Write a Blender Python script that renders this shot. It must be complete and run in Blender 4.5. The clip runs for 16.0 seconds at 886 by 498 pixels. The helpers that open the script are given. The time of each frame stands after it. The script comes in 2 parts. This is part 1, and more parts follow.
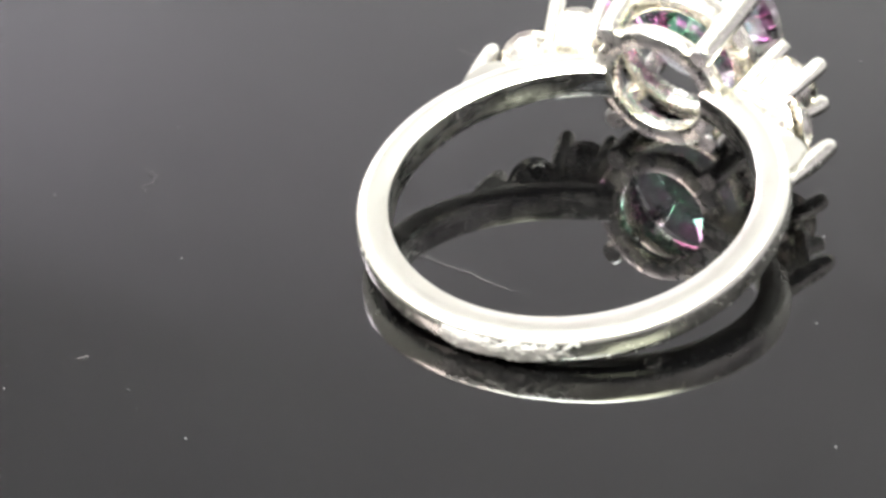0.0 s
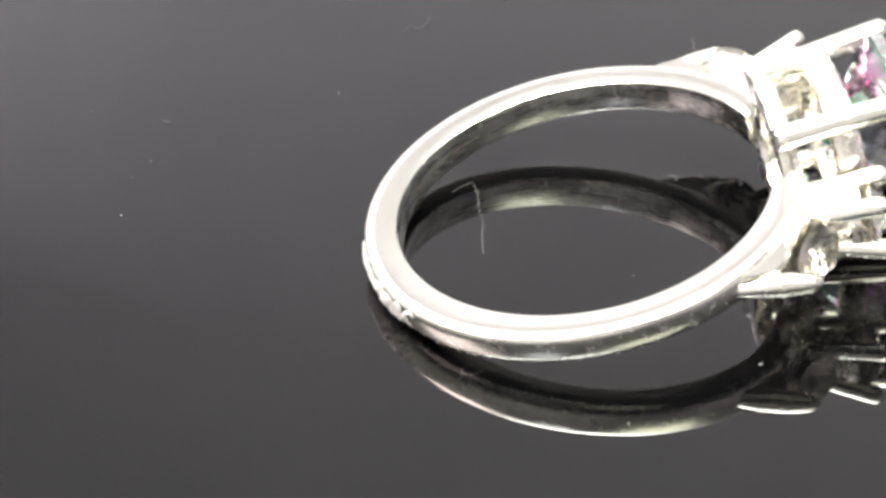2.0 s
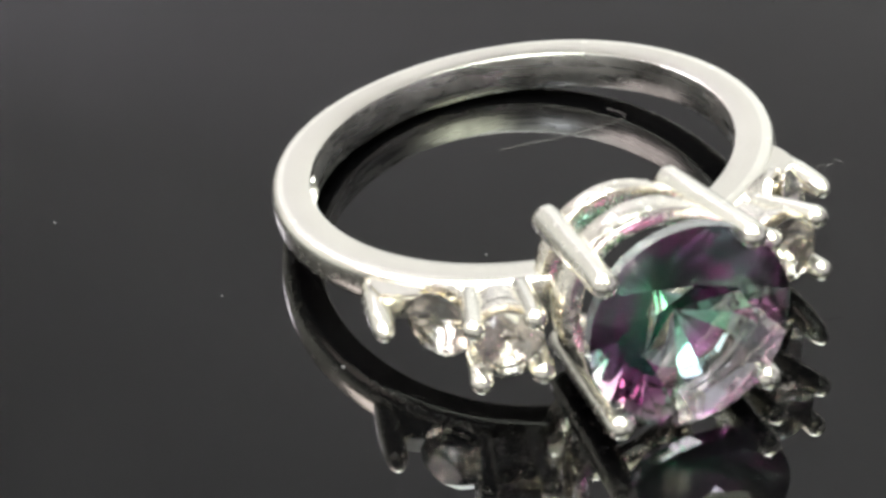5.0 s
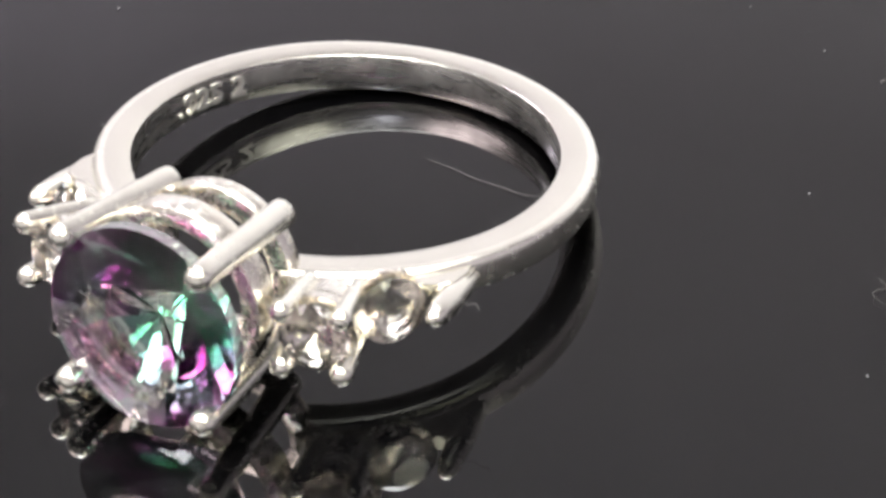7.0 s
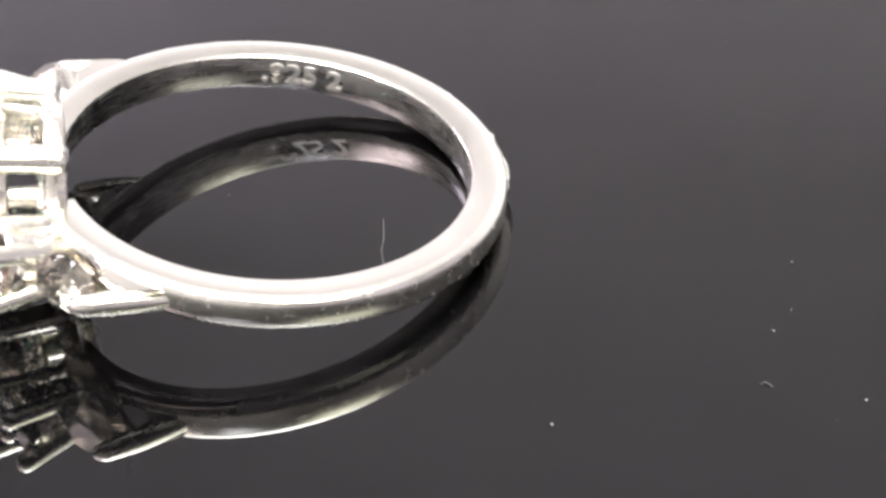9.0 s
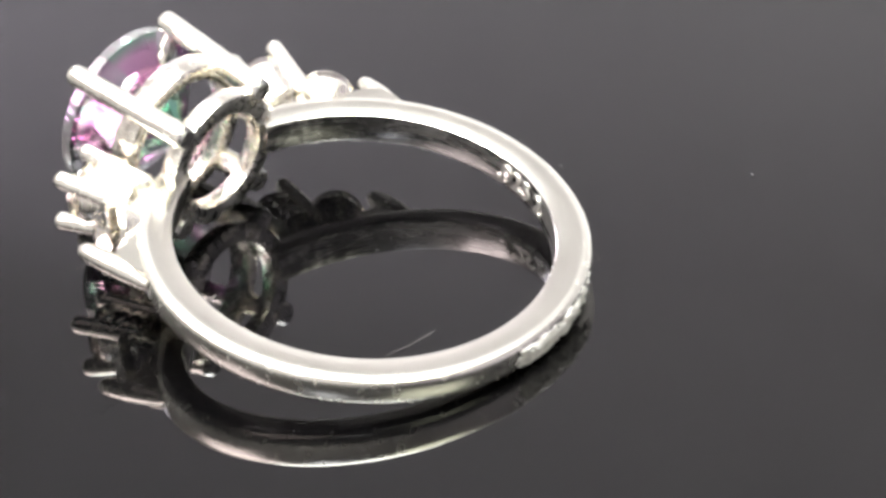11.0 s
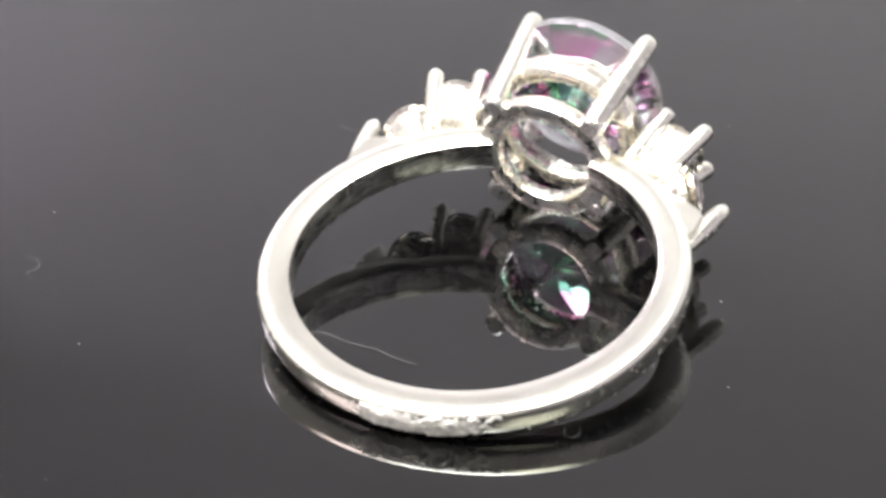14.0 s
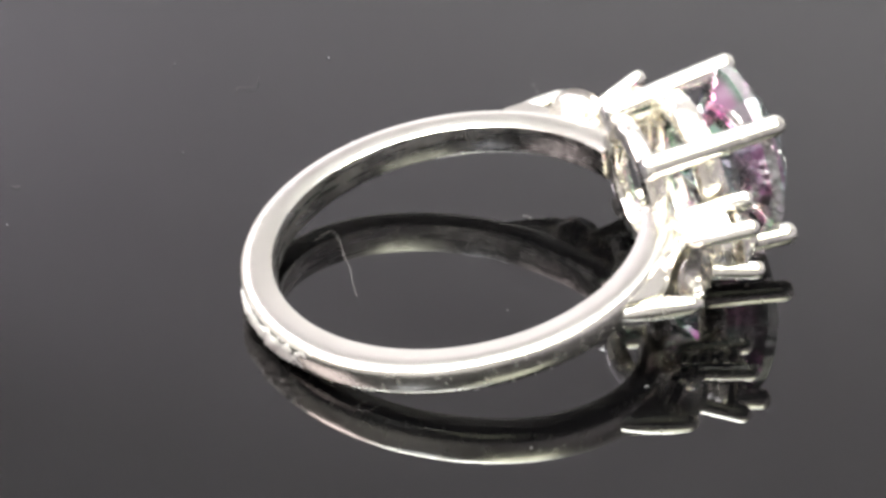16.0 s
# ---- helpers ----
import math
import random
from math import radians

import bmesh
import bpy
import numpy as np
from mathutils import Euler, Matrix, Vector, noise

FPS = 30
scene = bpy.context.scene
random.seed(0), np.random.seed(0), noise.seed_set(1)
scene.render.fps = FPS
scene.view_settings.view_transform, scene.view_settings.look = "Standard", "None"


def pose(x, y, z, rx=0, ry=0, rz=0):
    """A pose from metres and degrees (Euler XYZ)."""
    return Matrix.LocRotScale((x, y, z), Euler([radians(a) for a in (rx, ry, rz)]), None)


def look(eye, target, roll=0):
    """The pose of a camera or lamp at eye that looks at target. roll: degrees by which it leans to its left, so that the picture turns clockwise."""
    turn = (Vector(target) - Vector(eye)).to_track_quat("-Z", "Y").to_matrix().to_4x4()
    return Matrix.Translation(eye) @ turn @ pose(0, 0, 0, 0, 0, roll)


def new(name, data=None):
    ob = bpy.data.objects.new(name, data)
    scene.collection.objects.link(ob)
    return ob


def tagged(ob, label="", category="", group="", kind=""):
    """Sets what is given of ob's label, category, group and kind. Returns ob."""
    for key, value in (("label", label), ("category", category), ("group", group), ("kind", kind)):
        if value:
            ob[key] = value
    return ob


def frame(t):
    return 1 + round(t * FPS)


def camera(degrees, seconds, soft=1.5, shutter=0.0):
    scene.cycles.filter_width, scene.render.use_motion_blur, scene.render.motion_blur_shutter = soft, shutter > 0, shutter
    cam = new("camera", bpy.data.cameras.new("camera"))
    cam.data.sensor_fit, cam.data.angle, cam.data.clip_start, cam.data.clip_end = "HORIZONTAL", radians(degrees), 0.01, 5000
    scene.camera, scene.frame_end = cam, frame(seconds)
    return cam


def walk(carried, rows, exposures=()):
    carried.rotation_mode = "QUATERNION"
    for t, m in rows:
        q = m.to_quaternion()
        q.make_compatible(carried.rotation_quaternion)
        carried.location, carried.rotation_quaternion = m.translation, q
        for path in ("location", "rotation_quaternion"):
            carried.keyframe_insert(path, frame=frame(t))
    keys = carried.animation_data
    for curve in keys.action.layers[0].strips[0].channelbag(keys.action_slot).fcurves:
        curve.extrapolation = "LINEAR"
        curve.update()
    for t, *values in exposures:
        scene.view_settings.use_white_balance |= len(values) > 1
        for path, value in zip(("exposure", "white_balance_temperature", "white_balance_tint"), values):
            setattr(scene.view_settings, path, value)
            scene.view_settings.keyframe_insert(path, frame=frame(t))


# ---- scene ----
MM = 0.001
cam = camera(15.687, 16.0, soft=3.4)
walk(cam, [
    (0.0, pose(0.05295, -0.10315, 0.08399, 55.830, 3.413, 26.277)),
    (0.5, pose(0.05349, -0.10302, 0.08386, 55.576, 3.188, 25.520)),
    (1.0, pose(0.05382, -0.10300, 0.08375, 55.367, 3.019, 25.276)),
    (1.5, pose(0.05394, -0.10300, 0.08360, 55.049, 2.995, 25.176)),
    (2.0, pose(0.05397, -0.10273, 0.08346, 55.006, 3.083, 24.795)),
    (2.5, pose(0.05382, -0.10223, 0.08308, 54.749, 3.264, 24.329)),
    (2.6, pose(0.05378, -0.10211, 0.08297, 54.650, 3.298, 24.223)),
    (3.0, pose(0.05362, -0.10150, 0.08248, 54.314, 3.436, 23.747)),
    (3.2, pose(0.05351, -0.10120, 0.08220, 54.123, 3.502, 23.636)),
    (5.3, pose(0.05177, -0.09762, 0.07813, 52.093, 3.831, 24.671)),
    (5.5, pose(0.05180, -0.09760, 0.07783, 52.087, 3.771, 24.763)),
    (6.0, pose(0.05203, -0.09784, 0.07716, 52.246, 3.582, 25.059)),
    (6.1, pose(0.05212, -0.09791, 0.07705, 52.298, 3.548, 25.091)),
    (6.5, pose(0.05250, -0.09831, 0.07666, 52.545, 3.429, 25.280)),
    (7.0, pose(0.05304, -0.09873, 0.07636, 52.959, 3.389, 25.484)),
    (7.5, pose(0.05341, -0.09901, 0.07620, 53.220, 3.499, 25.544)),
    (8.0, pose(0.05365, -0.09916, 0.07624, 53.362, 3.658, 25.521)),
    (8.2, pose(0.05373, -0.09923, 0.07634, 53.409, 3.712, 25.501)),
    (10.3, pose(0.05336, -0.10072, 0.08087, 55.656, 3.848, 27.109)),
    (10.5, pose(0.05321, -0.10082, 0.08125, 55.671, 3.751, 27.047)),
    (11.0, pose(0.05269, -0.10106, 0.08219, 55.758, 3.402, 27.064)),
    (11.5, pose(0.05220, -0.10129, 0.08308, 55.919, 3.000, 26.991)),
    (12.0, pose(0.05185, -0.10154, 0.08391, 56.288, 2.563, 27.017)),
    (12.5, pose(0.05180, -0.10182, 0.08448, 56.370, 2.136, 27.014)),
    (13.0, pose(0.05204, -0.10198, 0.08478, 56.491, 1.739, 26.991)),
    (13.5, pose(0.05253, -0.10210, 0.08483, 56.819, 1.413, 26.882)),
    (14.0, pose(0.05328, -0.10232, 0.08453, 56.826, 1.185, 26.390)),
    (14.5, pose(0.05423, -0.10278, 0.08404, 56.733, 0.985, 25.785)),
    (15.0, pose(0.05516, -0.10372, 0.08350, 56.760, 0.843, 25.425)),
    (15.5, pose(0.05611, -0.10471, 0.08296, 56.852, 0.748, 24.683)),
    (16.0, pose(0.05672, -0.10573, 0.08244, 57.037, 0.715, 24.494)),
], exposures=[(0.0, 0.42, 6500, 1), (3.0, 0.18, 6500, 4), (5.5, -0.30, 6500, -1), (6.5, -0.20, 6500, 6), (7.0, -0.18, 6500, 8), (8.0, 0.18, 6500, 11), (10.5, 0.04, 6500, 6),
              (12.5, 0.18, 6500, 6), (14.5, 0.20, 6500, 6), (16.0, 0.02, 6500, 6)])

# turn of the turntable about its axle, in degrees, at seconds
SPIN = [(0.0, 355.74), (0.5, 342.74), (1.0, 329.83), (1.5, 317.18), (2.0, 304.62), (2.5, 292.18), (2.6, 289.69), (3.0, 279.66), (3.2, 274.60), (5.3, 219.88), (5.5, 214.74), (6.0, 201.91), (6.1, 199.32), (6.5, 188.93), (7.0, 175.68), (7.5, 162.73), (8.0, 149.92), (8.2, 144.83), (10.3, 92.81), (10.5, 88.22), (11.0, 76.94), (11.5, 65.68), (12.0, 54.09), (12.5, 41.94), (13.0, 29.09), (13.5, 15.82), (14.0, 2.53), (14.5, -10.65), (15.0, -23.29), (15.5, -35.46), (16.0, -47.32)]

# ---- world and lamps ----
world = bpy.data.worlds.new("world")
scene.world = world
world.use_nodes = True
world.node_tree.nodes["Background"].inputs[0].default_value = (0.9, 0.95, 1.0, 1)
world.node_tree.nodes["Background"].inputs[1].default_value = 0.02


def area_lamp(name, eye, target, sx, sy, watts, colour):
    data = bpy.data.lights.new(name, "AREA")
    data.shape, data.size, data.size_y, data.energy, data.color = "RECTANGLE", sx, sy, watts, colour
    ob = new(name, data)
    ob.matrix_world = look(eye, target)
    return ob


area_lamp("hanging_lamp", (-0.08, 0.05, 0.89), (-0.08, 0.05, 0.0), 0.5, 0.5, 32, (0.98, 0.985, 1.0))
# unseen up-light, added to brighten the ceiling mirrored in the silver and disc
area_lamp("ceiling_fill", (-0.08, 0.05, 0.91), (-0.08, 0.05, 1.4), 0.5, 0.5, 4.9, (0.97, 0.98, 1.0))
# unseen wall wash, added to lighten and tint the left of the disc's reflection
area_lamp("wall_wash_fill", (-1.08, 0.80, 1.02), (-1.08, 0.84, 0.0), 0.22, 0.22, 4.6, (0.94, 0.85, 1.0))
# source behind the camera, which leaves bright streaks in the mirrored inner band
area_lamp("camera_side_light", (0.0, -0.60, 0.80), (0, 0, 0), 0.16, 0.16, 1.6, (0.88, 0.88, 1.0))
# large pink and yellow fills, unseen, added to brighten and tint the silver
area_lamp("camera_side_light", (-0.52, -0.34, 0.76), (0, 0, 0), 0.46, 0.46, 9.6, (1.0, 0.83, 0.86))
area_lamp("camera_side_light", (0.50, -0.26, 0.84), (0, 0, 0), 0.44, 0.44, 6.6, (1.0, 0.99, 0.82))


# ---- materials ----
def material(name):
    m = bpy.data.materials.new(name)
    m.use_nodes = True
    return m, m.node_tree.nodes, m.node_tree.links, m.node_tree.nodes["Principled BSDF"]


def grain(n, l, scale, detail=4.0, rough=0.6):
    co = n.new("ShaderNodeTexCoord")
    t = n.new("ShaderNodeTexNoise")
    t.inputs["Scale"].default_value, t.inputs["Detail"].default_value, t.inputs["Roughness"].default_value = scale, detail, rough
    l.new(co.outputs["Object"], t.inputs["Vector"])
    return t.outputs["Fac"]


def ramp(n, l, fac, stops):
    r = n.new("ShaderNodeValToRGB")
    while len(r.color_ramp.elements) < len(stops):
        r.color_ramp.elements.new(0.5)
    for e, (p, c) in zip(r.color_ramp.elements, stops):
        e.position, e.color = p, (*c, 1) if len(c) == 3 else c
    l.new(fac, r.inputs[0])
    return r.outputs[0]


def bump(n, l, height, strength, distance, bsdf):
    b = n.new("ShaderNodeBump")
    b.inputs["Strength"].default_value, b.inputs["Distance"].default_value = strength, distance
    l.new(height, b.inputs["Height"])
    l.new(b.outputs[0], bsdf.inputs["Normal"])


def metal(name, low, high, r0, r1, scale, strength, distance):
    m, n, l, p = material(name)
    p.inputs["Metallic"].default_value = 1.0
    l.new(ramp(n, l, grain(n, l, scale * 0.25), [(0.3, low), (0.7, high)]), p.inputs["Base Color"])
    l.new(ramp(n, l, grain(n, l, scale), [(0.35, (r0,) * 3), (0.7, (r1,) * 3)]), p.inputs["Roughness"])
    bump(n, l, grain(n, l, scale * 0.6), strength, distance, p)
    return m


SILVER = metal("silver", (0.94, 0.915, 0.82), (0.97, 0.95, 0.86), 0.21, 0.29, 2200, 0.04, 0.00003)
SATIN = metal("satin_silver", (0.77, 0.745, 0.665), (0.83, 0.805, 0.72), 0.19, 0.22, 1500, 0.012, 0.00002)
CAST = metal("cast_silver", (0.86, 0.81, 0.71), (0.96, 0.93, 0.85), 0.16, 0.34, 2600, 0.35, 0.00008)


def scuffed():
    """The inside of the band: dull silver, streaked along its turn by polishing, with worn patches."""
    m, n, l, p = material("scuffed_silver")
    p.inputs["Metallic"].default_value = 1.0
    co, sep, put = n.new("ShaderNodeTexCoord"), n.new("ShaderNodeSeparateXYZ"), n.new("ShaderNodeCombineXYZ")
    turn, arc = n.new("ShaderNodeMath"), n.new("ShaderNodeMath")
    turn.operation, arc.operation, arc.inputs[1].default_value = "ARCTAN2", "MULTIPLY", 0.0012
    l.new(co.outputs["Object"], sep.inputs[0])
    l.new(sep.outputs["X"], turn.inputs[0])
    l.new(sep.outputs["Y"], turn.inputs[1])
    l.new(turn.outputs[0], arc.inputs[0])
    l.new(arc.outputs[0], put.inputs["X"])
    l.new(sep.outputs["Z"], put.inputs["Z"])
    streak = n.new("ShaderNodeTexNoise")
    streak.inputs["Scale"].default_value, streak.inputs["Detail"].default_value = 3200, 4.0
    l.new(put.outputs[0], streak.inputs["Vector"])
    worn = ramp(n, l, grain(n, l, 420), [(0.38, (0.42, 0.41, 0.39)), (0.62, (0.76, 0.745, 0.71))])
    # dark tarnish left in blotches by the soldered head
    near, both, mix = n.new("ShaderNodeMapRange"), n.new("ShaderNodeMath"), n.new("ShaderNodeMixRGB")
    near.inputs["From Min"].default_value, near.inputs["From Max"].default_value = 0.0025, 0.0055
    l.new(sep.outputs["Y"], near.inputs["Value"])
    both.operation = "MULTIPLY"
    l.new(near.outputs[0], both.inputs[0])
    l.new(ramp(n, l, grain(n, l, 850), [(0.44, (0.0,) * 3), (0.54, (1.0,) * 3)]), both.inputs[1])
    l.new(both.outputs[0], mix.inputs["Fac"])
    l.new(worn, mix.inputs["Color1"])
    mix.inputs["Color2"].default_value = (0.22, 0.215, 0.205, 1)
    l.new(mix.outputs[0], p.inputs["Base Color"])
    l.new(ramp(n, l, streak.outputs["Fac"], [(0.3, (0.20,) * 3), (0.7, (0.36,) * 3)]), p.inputs["Roughness"])
    bump(n, l, grain(n, l, 2600), 0.16, 0.00004, p)
    return m


SCUFFED = scuffed()
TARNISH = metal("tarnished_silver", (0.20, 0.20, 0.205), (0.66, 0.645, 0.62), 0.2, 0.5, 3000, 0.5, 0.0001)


def plain(name, low, high, rough, scale, bumpy=0.0, distance=0.001):
    m, n, l, p = material(name)
    l.new(ramp(n, l, grain(n, l, scale), [(0.3, low), (0.7, high)]), p.inputs["Base Color"])
    p.inputs["Roughness"].default_value = rough
    if bumpy:
        bump(n, l, grain(n, l, scale * 6), bumpy, distance, p)
    return m


def acrylic():
    m, n, l, p = material("black_acrylic")
    l.new(ramp(n, l, grain(n, l, 60), [(0.3, (0.0006, 0.0006, 0.0007)), (0.75, (0.0012, 0.0011, 0.0012))]), p.inputs["Base Color"])
    l.new(ramp(n, l, grain(n, l, 35), [(0.3, (0.012,) * 3), (0.8, (0.03,) * 3)]), p.inputs["Roughness"])
    p.inputs["IOR"].default_value = 1.55
    # clear gloss lacquer over the acrylic
    p.inputs["Coat Weight"].default_value = 0.12
    p.inputs["Coat IOR"].default_value = 1.7
    p.inputs["Coat Roughness"].default_value = 0.015
    return m


ACRYLIC = acrylic()
PAINT = plain("wall_paint", (0.745, 0.74, 0.76), (0.795, 0.79, 0.81), 0.85, 3, 0.1)
GREY = plain("dark_paint", (0.34, 0.32, 0.355), (0.38, 0.36, 0.395), 0.85, 3, 0.1)
MID = plain("grey_paint", (0.52, 0.505, 0.50), (0.58, 0.565, 0.56), 0.85, 3, 0.1)
WOOD = plain("desk_laminate", (0.62, 0.60, 0.57), (0.68, 0.66, 0.63), 0.5, 8, 0.1)
CARPET = plain("grey_carpet", (0.10, 0.10, 0.11), (0.16, 0.16, 0.17), 0.95, 40, 0.4)
SOLDER = plain("rough_solder", (0.52, 0.51, 0.48), (0.84, 0.82, 0.77), 0.45, 3200, 0.9, 0.00018)
SOLDER.node_tree.nodes["Principled BSDF"].inputs["Metallic"].default_value = 0.55
FIBRE = plain("pale_fibre", (0.09, 0.085, 0.08), (0.16, 0.15, 0.145), 0.6, 4000)
DUST = plain("grey_dust", (0.08, 0.08, 0.08), (0.18, 0.18, 0.18), 0.9, 4000)


def clear_stone(name, tint, ior):
    m, n, l, p = material(name)
    p.inputs["Base Color"].default_value = (*tint, 1)
    p.inputs["Transmission Weight"].default_value = 1.0
    p.inputs["IOR"].default_value = ior
    l.new(ramp(n, l, grain(n, l, 3000), [(0.4, (0.0,) * 3), (0.8, (0.03,) * 3)]), p.inputs["Roughness"])
    return m


def coated(name, stops, share, back="ShaderNodeBsdfRefraction", through_tint=(0.66, 0.65, 0.68)):
    """A pavilion facet whose thin iridescent coating changes hue from the girdle down."""
    m, n, l, p = material(name)
    co = n.new("ShaderNodeTexCoord")
    sep = n.new("ShaderNodeSeparateXYZ")
    span = n.new("ShaderNodeMapRange")
    span.inputs["From Min"].default_value, span.inputs["From Max"].default_value = 0.0110, 0.0142
    l.new(co.outputs["Object"], sep.inputs[0])
    l.new(sep.outputs["Y"], span.inputs["Value"])
    l.new(ramp(n, l, span.outputs[0], stops), p.inputs["Base Color"])
    p.inputs["Metallic"].default_value = 1.0
    p.inputs["Roughness"].default_value = 0.06
    g = n.new(back)
    g.inputs["IOR"].default_value = 1.62
    g.inputs["Roughness"].default_value = 0.0
    g.inputs["Color"].default_value = (*through_tint, 1)
    mix = n.new("ShaderNodeMixShader")
    mix.inputs[0].default_value = share
    l.new(p.outputs[0], mix.inputs[1])
    l.new(g.outputs[0], mix.inputs[2])
    l.new(mix.outputs[0], n["Material Output"].inputs[0])
    return m


GIRDLE = plain("frosted_girdle", (0.86, 0.88, 0.86), (0.92, 0.90, 0.92), 0.03, 3000)
GIRDLE.node_tree.nodes["Principled BSDF"].inputs["Transmission Weight"].default_value = 0.9
STAMP = metal("raised_stamp", (0.86, 0.83, 0.78), (0.95, 0.93, 0.89), 0.35, 0.5, 3000, 0.1, 0.00005)
TOPAZ = clear_stone("clear_topaz", (0.98, 0.985, 0.985), 1.62)
GREEN, PINK, DEEP, TEAL = (0.20, 0.80, 0.44), (0.92, 0.40, 0.76), (0.50, 0.13, 0.46), (0.48, 0.80, 0.74)
COATS = [coated("green_coat", [(0.0, GREEN), (0.45, TEAL), (0.75, (0.74, 0.76, 0.80)), (1.0, (0.90, 0.55, 0.80))], 0.50, "ShaderNodeBsdfGlass"),
         coated("magenta_coat", [(0.0, GREEN), (0.3, DEEP), (0.6, PINK), (0.85, (0.92, 0.55, 0.80)), (1.0, GREEN)], 0.42),
         coated("pale_coat", [(0.0, TEAL), (0.4, GREEN), (0.7, (0.80, 0.85, 0.84)), (1.0, (0.88, 0.72, 0.84))], 0.45, "ShaderNodeBsdfGlass"),
         coated("dark_coat", [(0.0, GREEN), (0.3, (0.10, 0.40, 0.30)), (0.7, (0.42, 0.36, 0.50)), (0.85, DEEP), (1.0, (0.75, 0.20, 0.56))], 0.60)]
BACKED = coated("bright_backed_facet", [(0.0, (0.93, 0.88, 0.81)), (1.0, (0.97, 0.94, 0.89))], 0.12, "ShaderNodeBsdfGlass", (1.0, 1.0, 1.0))
BACKED.node_tree.nodes["Principled BSDF"].inputs["Roughness"].default_value = 0.13
FOIL = metal("bright_seat", (0.80, 0.76, 0.69), (0.92, 0.88, 0.81), 0.22, 0.32, 3000, 0.05, 0.00004)


# ---- mesh helpers ----
def finish(name, bm, mats, parent=None, smooth=True, label=""):
    bmesh.ops.recalc_face_normals(bm, faces=bm.faces)
    me = bpy.data.meshes.new(name)
    bm.to_mesh(me)
    bm.free()
    for m in mats if isinstance(mats, (list, tuple)) else [mats]:
        me.materials.append(m)
    for f in me.polygons:
        f.use_smooth = smooth
    if smooth:
        me.set_sharp_from_angle(angle=radians(38))
    ob = new(name, me)
    ob.parent = parent
    return tagged(ob, label=label)


def box(name, mn, mx, mat, kind="structure", bevel=0.0):
    bm = bmesh.new()
    bmesh.ops.create_cube(bm, size=1.0)
    for v in bm.verts:
        v.co = [(a + b) / 2 + c * (b - a) for a, b, c in zip(mn, mx, v.co)]
    if bevel:
        bmesh.ops.bevel(bm, geom=bm.edges[:], offset=bevel, segments=2, affect="EDGES")
    return finish(name, bm, mat, smooth=False)


def loft(bm, rings, closed=False, caps=True):
    """Joins rings of places (each of the same count) into a skin."""
    vs = [[bm.verts.new(p) for p in r] for r in rings]
    n, k = len(rings[0]), len(rings)
    for i in range(k if closed else k - 1):
        a, b = vs[i], vs[(i + 1) % k]
        for j in range(n):
            bm.faces.new((a[j], a[(j + 1) % n], b[(j + 1) % n], b[j]))
    if caps and not closed:
        bm.faces.new(vs[0])
        bm.faces.new(vs[-1])
    return vs


def bar(bm, p, q, w0, w1, flat=1.0, up=(0, 1, 0), sides=12, square=2.6, dome=True):
    """A rounded bar from p to q, of half-widths w0 and w1 in mm, with a domed end."""
    p, q = Vector(p), Vector(q)
    d = (q - p).normalized()
    u = Vector(up).cross(d).normalized()
    v = d.cross(u)
    stops = [(-0.3 * w0 / (q - p).length, 0.72), (0.0, 0.97), (0.04, 1.0), (0.5, 1.0), (0.9, 1.0)]
    if dome:
        stops += [(1.0 + w1 / (q - p).length * s, c) for s, c in ((0.0, 1.0), (0.35, 0.94), (0.65, 0.76), (0.88, 0.47), (0.98, 0.2))]
    else:
        stops += [(1.0, 1.0)]
    rings = []
    for s, c in stops:
        w = (w0 + (w1 - w0) * min(max(s, 0), 1)) * c
        o = p + (q - p) * s
        ring = []
        for j in range(sides):
            a = 2 * math.pi * j / sides
            ca, sa = math.cos(a), math.sin(a)
            e = (abs(ca) ** square + abs(sa) ** square) ** (-1 / square)
            ring.append((o + u * (w * e * ca) + v * (w * flat * e * sa)) * MM)
        rings.append(ring)
    loft(bm, rings)


def hoop(bm, y, radius, ra, ry, steps=72, sides=16, square=2.0):
    """A round wire hoop about the y axis; ra and ry are its half-thickness across and along, in mm."""
    rings = []
    for i in range(steps):
        a = 2 * math.pi * i / steps
        ring = []
        for j in range(sides):
            b = 2 * math.pi * j / sides
            e = (abs(math.cos(b)) ** square + abs(math.sin(b)) ** square) ** (-1 / square)
            r = radius + ra * e * math.cos(b)
            ring.append(Vector((r * math.cos(a), y + ry * e * math.sin(b), r * math.sin(a))) * MM)
        rings.append(ring)
    loft(bm, rings, closed=True)


def brilliant(bm, radius, crown, pavilion, table=0.56, girdle=0.06):
    """A round brilliant, its table towards +y and its girdle at y = 0, in mm."""
    def ring(n, r, y, off):
        for i in range(n):
            a = 2 * math.pi * (i + off) / n
            bm.verts.new(Vector((r * math.cos(a), y, r * math.sin(a))) * MM)
    ring(8, radius * table, crown, 0.0)
    ring(8, radius * 0.80, crown * 0.60, 0.5)
    ring(32, radius, girdle * radius / 2, 0.0)
    ring(32, radius, -girdle * radius / 2, 0.0)
    ring(16, radius * 0.50, -pavilion * 0.56, 0.5)
    bm.verts.new((0, -pavilion * MM, 0))
    bmesh.ops.convex_hull(bm, input=bm.verts[:])
    bmesh.ops.dissolve_limit(bm, angle_limit=0.01, verts=bm.verts[:], edges=bm.edges[:])


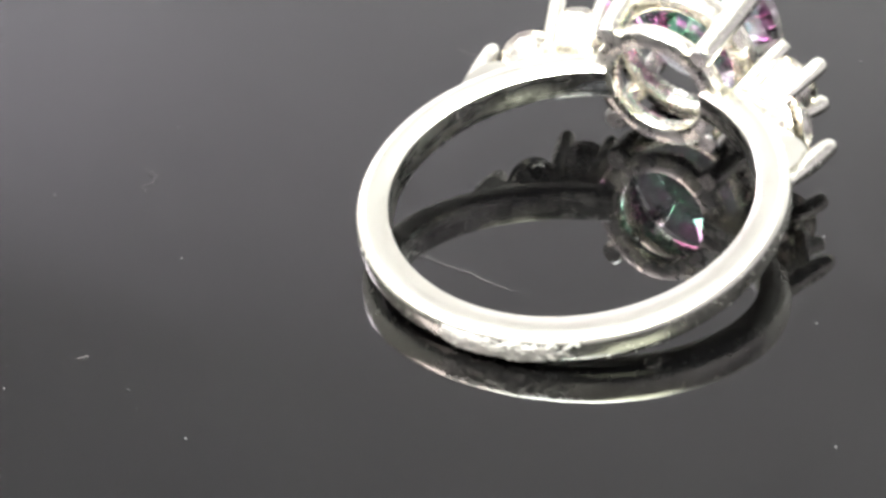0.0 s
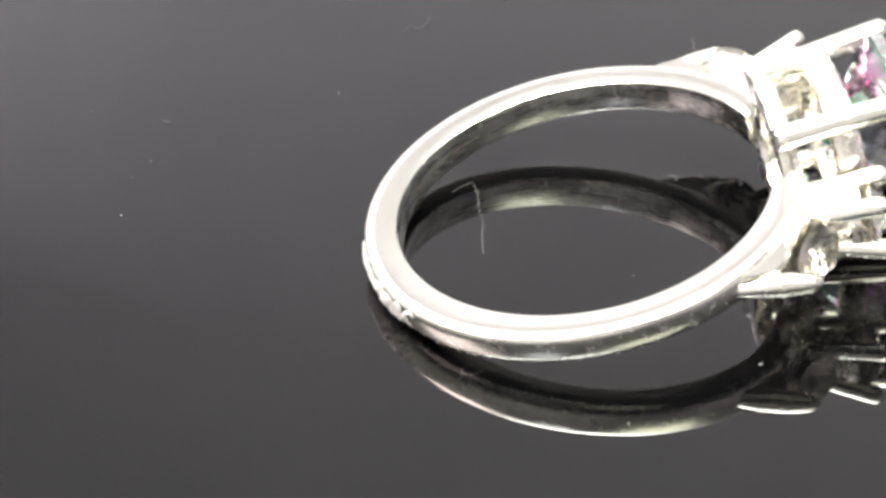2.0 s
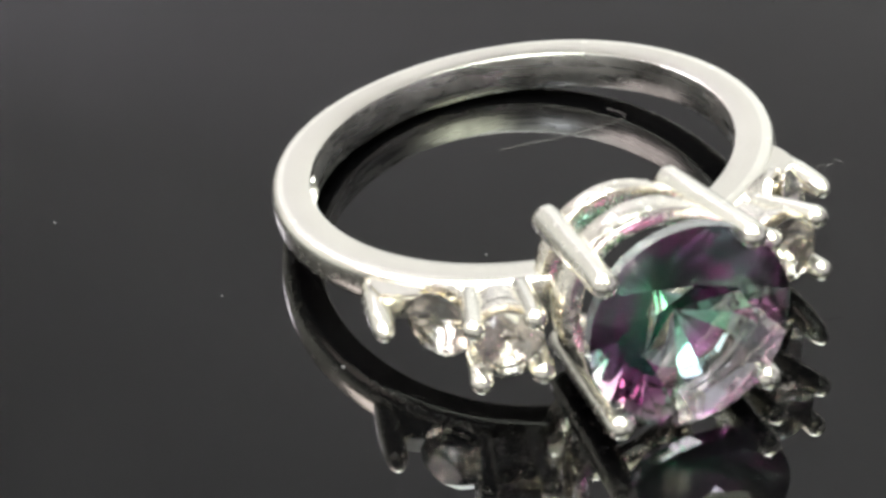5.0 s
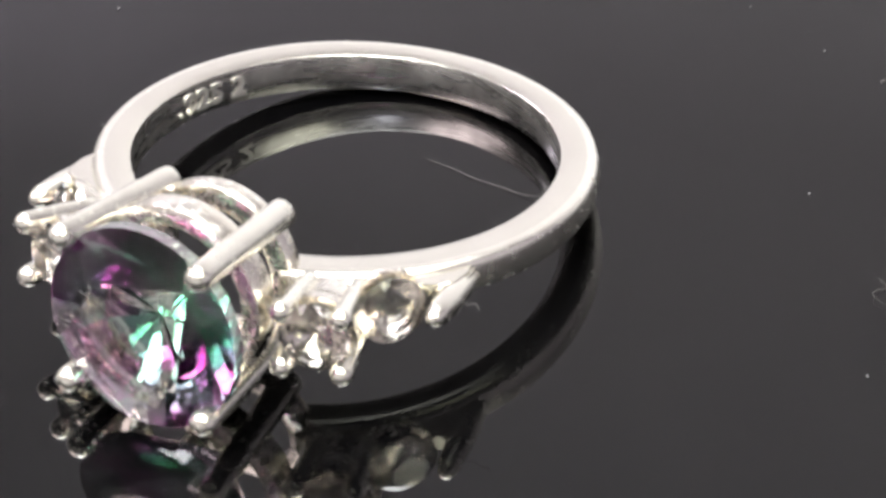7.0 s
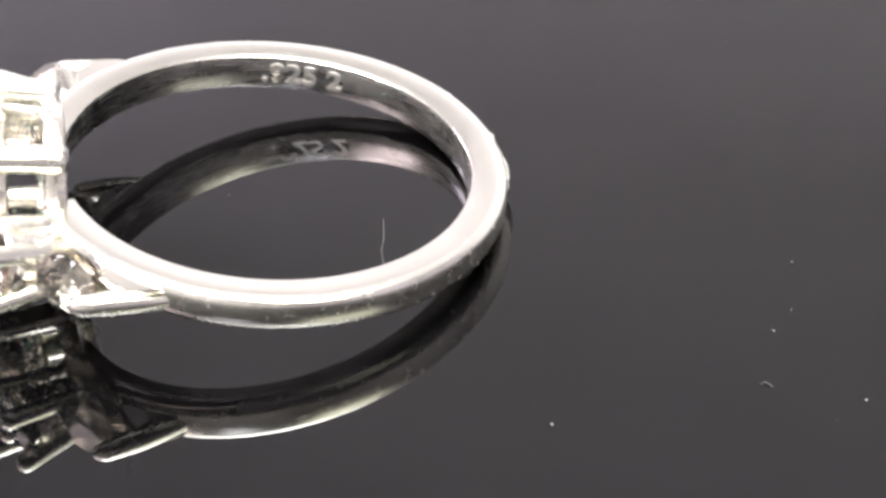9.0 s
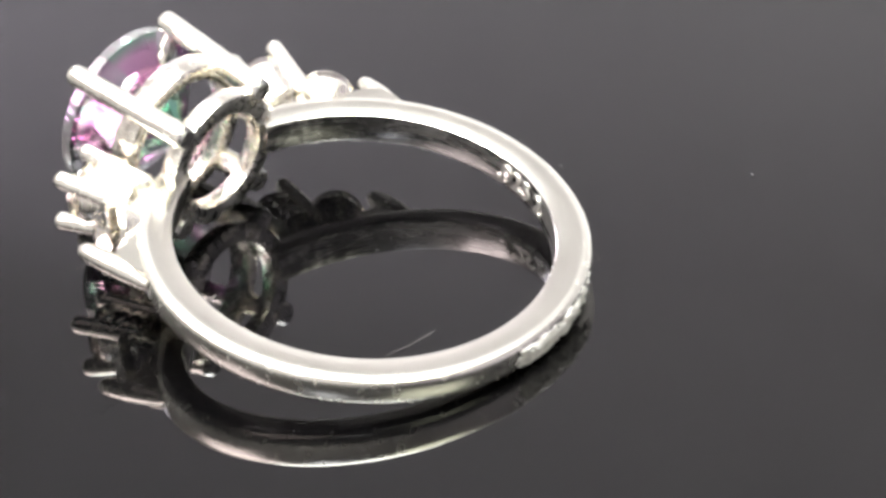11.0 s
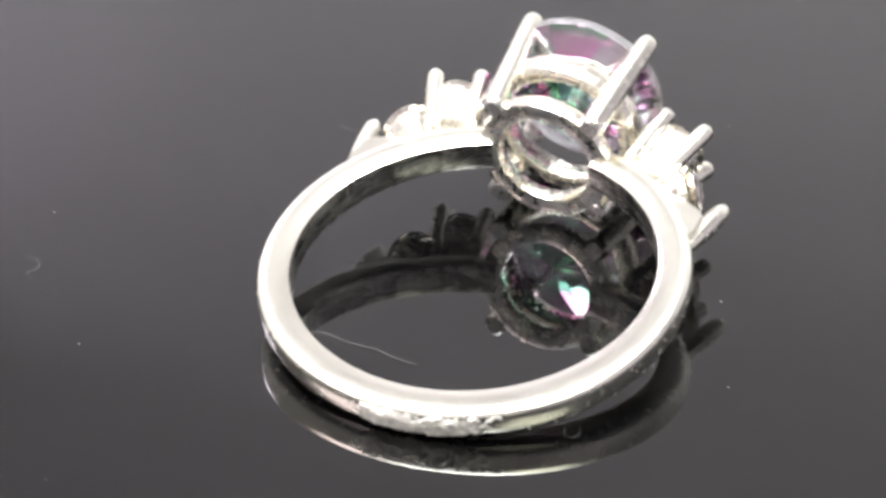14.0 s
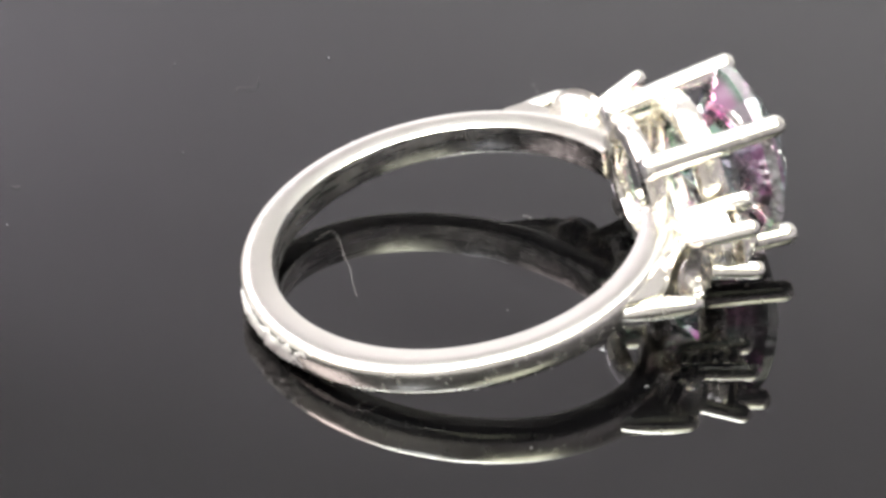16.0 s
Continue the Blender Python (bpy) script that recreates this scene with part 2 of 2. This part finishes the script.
def smooth(places, n=8):
    """A curl through the places, with a little crimp."""
    out = []
    for i in range(len(places) - 1):
        p = [Vector(places[max(0, min(len(places) - 1, i + d))]) for d in (-1, 0, 1, 2)]
        for j in range(n):
            u = j / n
            q = 0.5 * ((2 * p[1]) + (p[2] - p[0]) * u + (2 * p[0] - 5 * p[1] + 4 * p[2] - p[3]) * u * u + (3 * p[1] - p[0] - 3 * p[2] + p[3]) * u ** 3)
            out.append(q + Vector((0.03 * noise.noise(q * 3), 0.03 * noise.noise(q * 3 + Vector((7, 1, 2))), 0)))
    return out + [Vector(places[-1])]


# ---- the room, plain and closed ----
W, H, T = 1.2, 1.4, 0.1
tagged(box("floor", (-W - T, -W - T, -0.85), (W + T, W + T, -0.75), CARPET), "plain dark grey carpeted room floor", "floor", kind="structure")
tagged(box("ceiling", (-W - T, -W - T, H), (W + T, W + T, H + T), PAINT), "plain white painted ceiling", "ceiling", kind="structure")
tagged(box("wall_north", (-W, W, -0.75), (W, W + T, H), PAINT), "plain white painted wall", "wall", kind="structure")
tagged(box("wall_south", (-W, -W - T, -0.75), (W, -W, H), MID), "plain grey painted wall", "wall", kind="structure")
tagged(box("wall_east", (W, -W - T, -0.75), (W + T, W + T, H), GREY), "plain lavender grey painted wall", "wall", kind="structure")
tagged(box("wall_west", (-W - T, -W - T, -0.75), (-W, W + T, H), MID), "plain grey painted wall", "wall", kind="structure")

# desk
desk = tagged(new("desk"), "plain pale laminate desk under the turntable", "desk")
desk.location = (0, 0, -0.75)
for nm, a, b in (("tabletop", (-0.6, -0.4, 0.70), (0.6, 0.4, 0.73)), ("leg", (-0.58, -0.38, 0), (-0.53, -0.33, 0.70)), ("leg", (0.53, -0.38, 0), (0.58, -0.33, 0.70)),
                 ("leg", (-0.58, 0.33, 0), (-0.53, 0.38, 0.70)), ("leg", (0.53, 0.33, 0), (0.58, 0.38, 0.70))):
    box(nm, a, b, WOOD, bevel=0.003).parent = desk


# ---- turntable ----
def build_turntable():
    bm = bmesh.new()
    prof = [(0.0, -0.008), (0.168, -0.008), (0.17, -0.007), (0.17, -0.001), (0.169, 0.0), (0.0, 0.0)]
    steps = 128
    rings = [[(r * math.cos(2 * math.pi * i / steps), r * math.sin(2 * math.pi * i / steps), z) for i in range(steps)] for r, z in prof[1:-1]]
    loft(bm, rings)
    top = new("turntable")
    tagged(top, "glossy black acrylic turntable disc mirroring the ring", "turntable")
    finish("disc", bm, ACRYLIC, top, smooth=False)
    bm = bmesh.new()
    bmesh.ops.create_cone(bm, cap_ends=True, segments=64, radius1=0.09, radius2=0.09, depth=0.012, matrix=Matrix.Translation((0, 0, -0.014)))
    finish("base", bm, ACRYLIC, top, smooth=False)
    return top


turntable = build_turntable()

# ---- the ring ----
RING = Matrix.Translation((-1.50 * MM, 8.35 * MM, 2.211 * MM)) @ pose(0, 0, 0, 8.58, 0, 0) @ pose(0, 0, 0, 0, 0.37, 0)
RI, RO, ZT, ZB, HEAD = 8.5, 10.07, 0.92, -0.70, 0.2


def band_profile(k=0.0):
    """The band's outline as (radius, height) in mm: flat inside and on its sides, rounded outside."""
    zm, hw = (ZT + ZB) / 2, (ZT - ZB) / 2
    pts = [(RI + 0.17, ZB), (RI + 0.06, ZB + 0.05), (RI, ZB + 0.17), (RI, zm), (RI, ZT - 0.1), (RI + 0.02, ZT - 0.03), (RI + 0.08, ZT)]
    for i in range(17):
        a = math.radians(89 - 178 * i / 16)
        ca, sa = max(math.cos(a), 0.0), math.sin(a)
        # a crisp shoulder on the upper side, a rounder one below
        depth, bend, rise = (0.60, 0.45, 0.55) if sa > 0 else (0.66, 0.95, 0.9)
        pts.append((RO - depth + depth * ca ** bend + k, zm + hw * math.copysign(abs(sa) ** rise, sa)))
    return pts


def build_ring():
    ring = tagged(new("gemstone_ring"), "silver ring with iridescent green-purple round stone and clear side stones", "ring")
    # band, open where the head sits
    bm = bmesh.new()
    rings = []
    n = 150
    for i in range(n + 1):
        a = math.radians(17.0 + (326.0) * i / n)
        wob = 1 + 0.0008 * noise.noise((3 * math.sin(a), 3 * math.cos(a), 0.3))
        rings.append([Vector((r * wob * math.sin(a), r * wob * math.cos(a), z)) * MM for r, z in band_profile(0.12 * math.exp(-((a - 2.4) / 0.45) ** 2))])
    loft(bm, rings)
    for f in bm.faces:
        c = f.calc_center_median()
        if abs(math.hypot(c.x, c.y) - RI * MM) < 0.03 * MM:
            f.material_index = 1
        elif math.hypot(c.x, c.y) < (RO - 0.50) * MM:
            f.material_index = 2
    band = finish("band", bm, [SILVER, SCUFFED, SATIN], ring, label="polished silver band, flat sides and rounded outside")
    # rough soldered patch
    bm = bmesh.new()
    prof = band_profile()
    zs, rs = [p[1] for p in prof[:6:-1]], [p[0] for p in prof[:6:-1]]
    rows = []
    n, k = 160, 28
    for i in range(n):
        u = i / (n - 1)
        a = math.radians(147.5 + 45 * u)
        row = []
        for j in range(k):
            v = j / (k - 1)
            zz = ZB + 0.04 + (ZT - ZB - 0.12) * v
            rr = np.interp(zz, zs, rs) + 0.12 * math.exp(-((a - 2.4) / 0.45) ** 2)
            cover = min(u * 4 - 0.3, (1 - u) * 5, v * 4, (1 - v) * 3, 1) + 0.75 * noise.noise((a * 14, zz * 2.5, 0.4)) + 0.5 * noise.noise((a * 50, zz * 7, 3.4))
            lump = 0.5 + 0.8 * noise.noise((a * 26, zz * 3.5, 1.7)) + 0.55 * noise.noise((a * 70, zz * 9, 4.2)) + 0.3 * noise.noise((a * 160, zz * 19, 2.2))
            rim = max(0.0, min(1.0, u * 7, (1 - u) * 5, v * 7, (1 - v) * 7))
            rr += -0.03 + rim * max(0.0, min(1.0, cover * 1.4)) * (0.05 + 0.13 * max(lump, 0.0))
            row.append(bm.verts.new(Vector((rr * math.sin(a), rr * math.cos(a), zz)) * MM))
        rows.append(row)
    for i in range(n - 1):
        for j in range(k - 1):
            bm.faces.new((rows[i][j], rows[i + 1][j], rows[i + 1][j + 1], rows[i][j + 1]))
    finish("solder_patch", bm, SOLDER, band, label="rough whitish solder repair patch")
    # short scratches along the inner wall
    rnd = random.Random(11)
    for i in range(26):
        a0, z0 = math.radians(rnd.choice((rnd.uniform(25, 88), rnd.uniform(195, 335)))), rnd.uniform(ZB + 0.2, ZT - 0.3)
        da, dz = math.radians(rnd.uniform(1.0, 5.0)), rnd.uniform(-0.25, 0.25)
        bm, strip = bmesh.new(), []
        for j in range(7):
            u = j / 6
            a, z = a0 + da * u, z0 + dz * u + 0.05 * math.sin(5 * u + i)
            for w in (-0.012, 0.012):
                strip.append(bm.verts.new(Vector(((RI - 0.006) * math.sin(a), (RI - 0.006) * math.cos(a), z + w)) * MM))
        for j in range(6):
            bm.faces.new((strip[2 * j], strip[2 * j + 1], strip[2 * j + 3], strip[2 * j + 2]))
        finish("scratch", bm, STAMP, band, label="fine bright scratch in the silver")
    # cracks across the inner wall: a slanted one, an arched one at the lower edge, an upright one
    for line in ([(-92.6, -0.52), (-92.1, -0.2), (-91.0, 0.1), (-90.8, 0.3), (-90.2, 0.62)],
                 [(-80.5, -0.54), (-78.5, -0.46), (-77.6, -0.22), (-76.6, -0.16), (-75.6, -0.3), (-74.8, -0.48), (-72.0, -0.53)],
                 [(-68.0, 0.66), (-68.4, 0.4), (-67.6, 0.1), (-68.1, -0.32)]):
        path = smooth([(math.radians(deg) * RI, z, 0) for deg, z in line], 5)
        bm, strip = bmesh.new(), []
        for j, p in enumerate(path):
            d = (path[min(j + 1, len(path) - 1)] - path[max(j - 1, 0)]).normalized()
            for w in (-0.017, 0.017):
                a, z = (p.x - d.y * w) / RI, p.y + d.x * w
                strip.append(bm.verts.new(Vector(((RI - 0.007) * math.sin(a), (RI - 0.007) * math.cos(a), z)) * MM))
        for j in range(len(path) - 1):
            bm.faces.new((strip[2 * j], strip[2 * j + 1], strip[2 * j + 3], strip[2 * j + 2]))
        finish("crack", bm, STAMP, band, label="thin pale crack across the inner wall")
    # purity stamp inside the band
    data = bpy.data.curves.new("stamp", "FONT")
    data.body, data.size, data.extrude, data.align_x, data.align_y = ".925 2", 1.25, 0.09, "CENTER", "CENTER"
    data.offset = 0.035
    tmp = new("stamp", data)
    me = bpy.data.meshes.new_from_object(tmp.evaluated_get(bpy.context.evaluated_depsgraph_get()))
    bpy.data.objects.remove(tmp)
    wide = max(v.co.x for v in me.vertices) - min(v.co.x for v in me.vertices)
    for v in me.vertices:
        a = math.radians(107.0 + 24.0 * v.co.x / wide)
        r = RI - 0.02 - v.co.z * 0.6
        v.co = Vector((r * math.sin(a), r * math.cos(a), 0.08 + v.co.y)) * MM
    me.materials.append(STAMP)
    stamp = new("stamp", me)
    stamp.parent = band
    tagged(stamp, label="raised 925 silver purity stamp")
    # head: two hoops, four prongs, all round the axis z = HEAD
    up = Matrix.Translation((0, 0, HEAD * MM))
    bm = bmesh.new()
    hoop(bm, 8.92, 2.86, 0.52, 0.48, square=4.0)
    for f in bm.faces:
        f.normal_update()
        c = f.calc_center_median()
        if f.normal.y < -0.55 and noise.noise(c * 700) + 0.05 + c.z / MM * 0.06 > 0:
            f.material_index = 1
    bmesh.ops.transform(bm, matrix=up, verts=bm.verts)
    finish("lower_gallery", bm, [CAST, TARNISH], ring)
    bm = bmesh.new()
    hoop(bm, 11.5, 3.32, 0.46, 0.68, square=3.2)
    bmesh.ops.transform(bm, matrix=up, verts=bm.verts)
    finish("upper_gallery", bm, CAST, ring)
    for sx in (-1, 1):
        for sz in (-1, 1):
            bm = bmesh.new()
            bar(bm, (2.5 * sx, 8.62, 2.6 * sz), (2.97 * sx, 14.82, 3.03 * sz), 0.60, 0.52, up=(sx, 0, sz))
            for f in bm.faces:
                f.normal_update()
                if f.calc_center_median().y < 8.62 * MM:
                    f.material_index = 1
            bmesh.ops.transform(bm, matrix=up, verts=bm.verts)
            finish("prong", bm, [SILVER, TARNISH], ring)
    # centre stone
    bm = bmesh.new()
    brilliant(bm, 4.05, 1.2, 3.4, girdle=0.13)
    bm.faces.ensure_lookup_table()
    for f in bm.faces:
        c = f.calc_center_median()
        if f.normal.y < -0.05 and c.y < -0.0002:
            k = int((math.atan2(c.z, c.x) + math.pi) / (2 * math.pi) * 16)
            deep = 2 if c.y < -1.5 * MM else 0
            f.material_index = 1 + (k * 7 + k // 3 + deep + 1) % 4
        elif abs(f.normal.y) < 0.1:
            f.material_index = 5
    bmesh.ops.transform(bm, matrix=Matrix.Translation((-0.25 * MM, 14.35 * MM, HEAD * MM)), verts=bm.verts)
    finish("center_stone", bm, [TOPAZ] + COATS + [GIRDLE], ring, smooth=False, label="round faceted stone with green and purple coating")
    # side stones in their cups
    for s in (-1, 1):
        for cx, cy, dx, dy, r, tips in ((5.78, 11.66, 0.27, 0.963, 1.36, 4), (7.34, 8.78, 0.80, 0.60, 1.34, 1)):
            axis = Vector((dx * s, dy, 0)).normalized()
            along = Vector((dy * s, -dx, 0)).normalized()
            c = Vector((cx * s, cy, 0.02 if tips == 4 else 0.06 - 0.10 * s))
            rot = Matrix((along, axis, Vector((0, 0, 1)))).transposed().to_4x4()
            bm = bmesh.new()
            brilliant(bm, r, 0.48, 1.05)
            for f in bm.faces:
                f.material_index = 1 if f.normal.y < -0.1 else 0
            bmesh.ops.transform(bm, matrix=Matrix.Translation(c * MM) @ rot, verts=bm.verts)
            finish("side_stone", bm, [TOPAZ, BACKED], ring, smooth=False, label="small round clear faceted stone")
            bm = bmesh.new()
            prof = [(-0.42, r - 0.22), (-0.38, r + 0.08), (-0.75, r + 0.1), (-0.95, r - 0.02), (-1.4, r - 0.12), (-2.4, r - 0.22), (-2.4, r - 1.2), (-1.5, r - 1.2), (-1.25, r - 0.8), (-0.8, r - 0.45)]
            if tips == 1:
                # the outer cup is shallow and runs into the shoulder
                prof = [(-0.42, r - 0.22), (-0.36, r + 0.06), (-0.62, r + 0.07), (-0.85, r - 0.10), (-1.25, r - 0.42), (-1.5, r - 0.60), (-1.5, r - 1.0), (-1.2, r - 0.9), (-0.8, r - 0.5)]
            prof = [(y - 0.12, q) for y, q in prof]
            steps = 40
            rings = [[Vector((q * math.cos(2 * math.pi * i / steps), y, q * math.sin(2 * math.pi * i / steps))) * MM for i in range(steps)] for y, q in prof]
            loft(bm, rings, closed=True)
            bmesh.ops.transform(bm, matrix=Matrix.Translation(c * MM) @ rot, verts=bm.verts)
            finish("side_cup", bm, FOIL, ring)
            if tips == 4:
                for u in (-1, 1):
                    for w in (-1, 1):
                        q = c + along * (1.14 * u) + axis * 0.42 + Vector((0, 0, 1.16 * w))
                        p = c + along * (0.95 * u) - axis * 2.7 + Vector((0, 0, 0.72 * w))
                        bm = bmesh.new()
                        bar(bm, p, q, 0.42, 0.43, up=(s * dy * u, -dx * u, w))
                        finish("side_prong", bm, SILVER, ring)
            else:
                # a leaf-shaped claw that grows out of the band and ends in a ball over the stone
                bm = bmesh.new()
                tx, ty, tz = (9.18, 7.88, -0.10) if s > 0 else (8.92, 8.22, 0.16)
                spine = []
                for u, ra, rz in ((0.0, 0.30, 0.22), (0.2, 0.42, 0.40), (0.45, 0.50, 0.52), (0.7, 0.52, 0.54), (0.88, 0.47, 0.49), (1.0, 0.44, 0.46), (1.08, 0.34, 0.36), (1.13, 0.20, 0.21), (1.15, 0.07, 0.07)):
                    spine.append((8.42 + (tx - 8.42) * u, 4.4 + (ty - 4.4) * u, 0.1 + (tz - 0.1) * u, ra, rz))
                rings = []
                for x, y, z, ra, rz in spine:
                    rings.append([Vector(((x + ra * math.cos(b)) * s, y - 0.15 * ra * math.cos(b), z + rz * math.sin(b))) * MM for b in (2 * math.pi * i / 16 for i in range(16))])
                loft(bm, rings)
                finish("side_prong", bm, SILVER, ring)
        # solid shoulder between the band, the fin and the outer cup
        outline = [(8.62, 4.6), (8.9, 5.6), (8.85, 6.6), (8.4, 7.1), (7.5, 7.6), (6.7, 8.3), (6.0, 8.9), (4.8, 9.5), (3.6, 9.5), (3.2, 8.9), (5.0, 7.9), (6.6, 6.6), (7.4, 5.8)]
        bm = bmesh.new()
        lower = bm.faces.new([bm.verts.new((x * s * MM, y * MM, -0.35 * MM)) for x, y in outline])
        made = bmesh.ops.extrude_face_region(bm, geom=[lower])
        bmesh.ops.translate(bm, verts=[g for g in made["geom"] if isinstance(g, bmesh.types.BMVert)], vec=(0, 0, 1.05 * MM))
        bmesh.ops.bevel(bm, geom=bm.edges[:], offset=0.14 * MM, segments=2, affect="EDGES")
        finish("shoulder", bm, SATIN, ring)
    return ring


ring = build_ring()


# ---- fibres and dust lying on the disc ----
def fibre(places, thick=0.012):
    bm = bmesh.new()
    rings = []
    for i, p in enumerate(places):
        p = Vector(p)
        d = (Vector(places[min(i + 1, len(places) - 1)]) - Vector(places[max(i - 1, 0)])).normalized()
        u = Vector((0, 0, 1)).cross(d).normalized()
        v = d.cross(u)
        rings.append([(p + (u * math.cos(a) + v * math.sin(a)) * thick) * MM for a in (0, 1.57, 3.14, 4.71)])
    loft(bm, rings)
    return tagged(finish("fibre", bm, FIBRE), "thin pale lint fibre on the black disc", "fibre", "fibres on the disc")


fibres = [
    fibre(smooth([(-7.55, 3.2, 0.05), (-7.95, 4.1, 0.15), (-7.2, 4.3, 0.1), (-5.75, 4.15, 0.03), (-4.6, 4.1, 0.06), (-3.9, 3.92, 0.03), (-2.35, 3.7, 0.03)])),
    fibre(smooth([(-23.4, 4.8, 0.1), (-22.6, 4.5, 0.2), (-22.45, 4.0, 0.1), (-22.75, 3.6, 0.05), (-22.2, 3.2, 0.05)]), 0.008),
    fibre(smooth([(5.7, 1.75, 0.03), (5.85, 1.3, 0.03), (6.25, 1.2, 0.05), (6.45, 1.6, 0.08), (6.2, 2.1, 0.03)]), 0.006),
    fibre(smooth([(-6.5, 13.2, 0.03), (-6.2, 13.5, 0.06), (-5.95, 13.45, 0.03)]), 0.02),
    fibre(smooth([(-17.25, -9.4, 0.03), (-16.95, -9.2, 0.08), (-17.0, -9.0, 0.04)]), 0.018),
]
# one fibre clings to a shoulder of the ring
clinging = fibre(smooth([(-9.1, 7.6, 0.5), (-9.5, 7.35, 0.55), (-9.8, 7.5, 0.5), (-10.1, 7.4, 0.6), (-10.35, 7.6, 0.5)]), 0.009)
tagged(clinging, "thin pale lint fibre caught on the ring")


def build_dust():
    bm = bmesh.new()
    spots = [(-9.5, -12.1, 0.13), (-13.8, -10.3, 0.09), (15.8, -0.4, 0.14), (-18.9, -12.7, 0.11), (11.3, 7.4, 0.10), (-3.05, 8.78, 0.06), (0.97, 9.9, 0.09),
             (-19.8, -11.3, 0.06), (-5.2, -18.1, 0.1), (8.67, 13.74, 0.14), (-17.5, -0.7, 0.1), (-26.2, 1.1, 0.13), (-12.6, -11.3, 0.08), (3.7, 28.8, 0.12), (-24.2, 8.8, 0.12)]
    rnd = random.Random(5)
    for i in range(30):
        spots.append((rnd.uniform(-30, 30), rnd.uniform(-26, 32), rnd.uniform(0.015, 0.03)))
    for x, y, r in spots:
        r *= 0.62
        m = Matrix.LocRotScale((x * MM, y * MM, r * 0.4 * MM), Euler((0, 0, rnd.uniform(0, 6))), (r * MM, r * MM * rnd.uniform(0.4, 0.9), r * 0.5 * MM))
        made = bmesh.ops.create_icosphere(bm, subdivisions=1, radius=1.0, matrix=m)
        for v in made["verts"]:
            v.co += Vector([rnd.uniform(-0.3, 0.3) * r * MM for _ in range(2)] + [0])
    return tagged(finish("dust", bm, DUST), "scattered pale dust specks on the black disc", "dust", kind="stuff")


dust = build_dust()


def motions():
    ts, an = [s[0] for s in SPIN], [s[1] for s in SPIN]

    def turn(t):
        i = max(0, min(len(ts) - 2, sum(1 for s in ts if s <= t) - 1))
        k = lambda j: (an[min(j + 1, len(an) - 1)] - an[max(j - 1, 0)]) / (ts[min(j + 1, len(ts) - 1)] - ts[max(j - 1, 0)])
        h = ts[i + 1] - ts[i]
        u = (t - ts[i]) / h
        return (an[i] * (1 + 2 * u) * (1 - u) ** 2 + k(i) * h * u * (1 - u) ** 2 + an[i + 1] * u * u * (3 - 2 * u) + k(i + 1) * h * u * u * (u - 1))

    steps = [i * 0.25 for i in range(65)]
    for thing, place in [(turntable, Matrix()), (ring, RING), (clinging, RING), (dust, Matrix())] + [(f, Matrix()) for f in fibres]:
        walk(thing, [(t, pose(0, 0, 0, 0, 0, turn(t)) @ place) for t in steps])


motions()
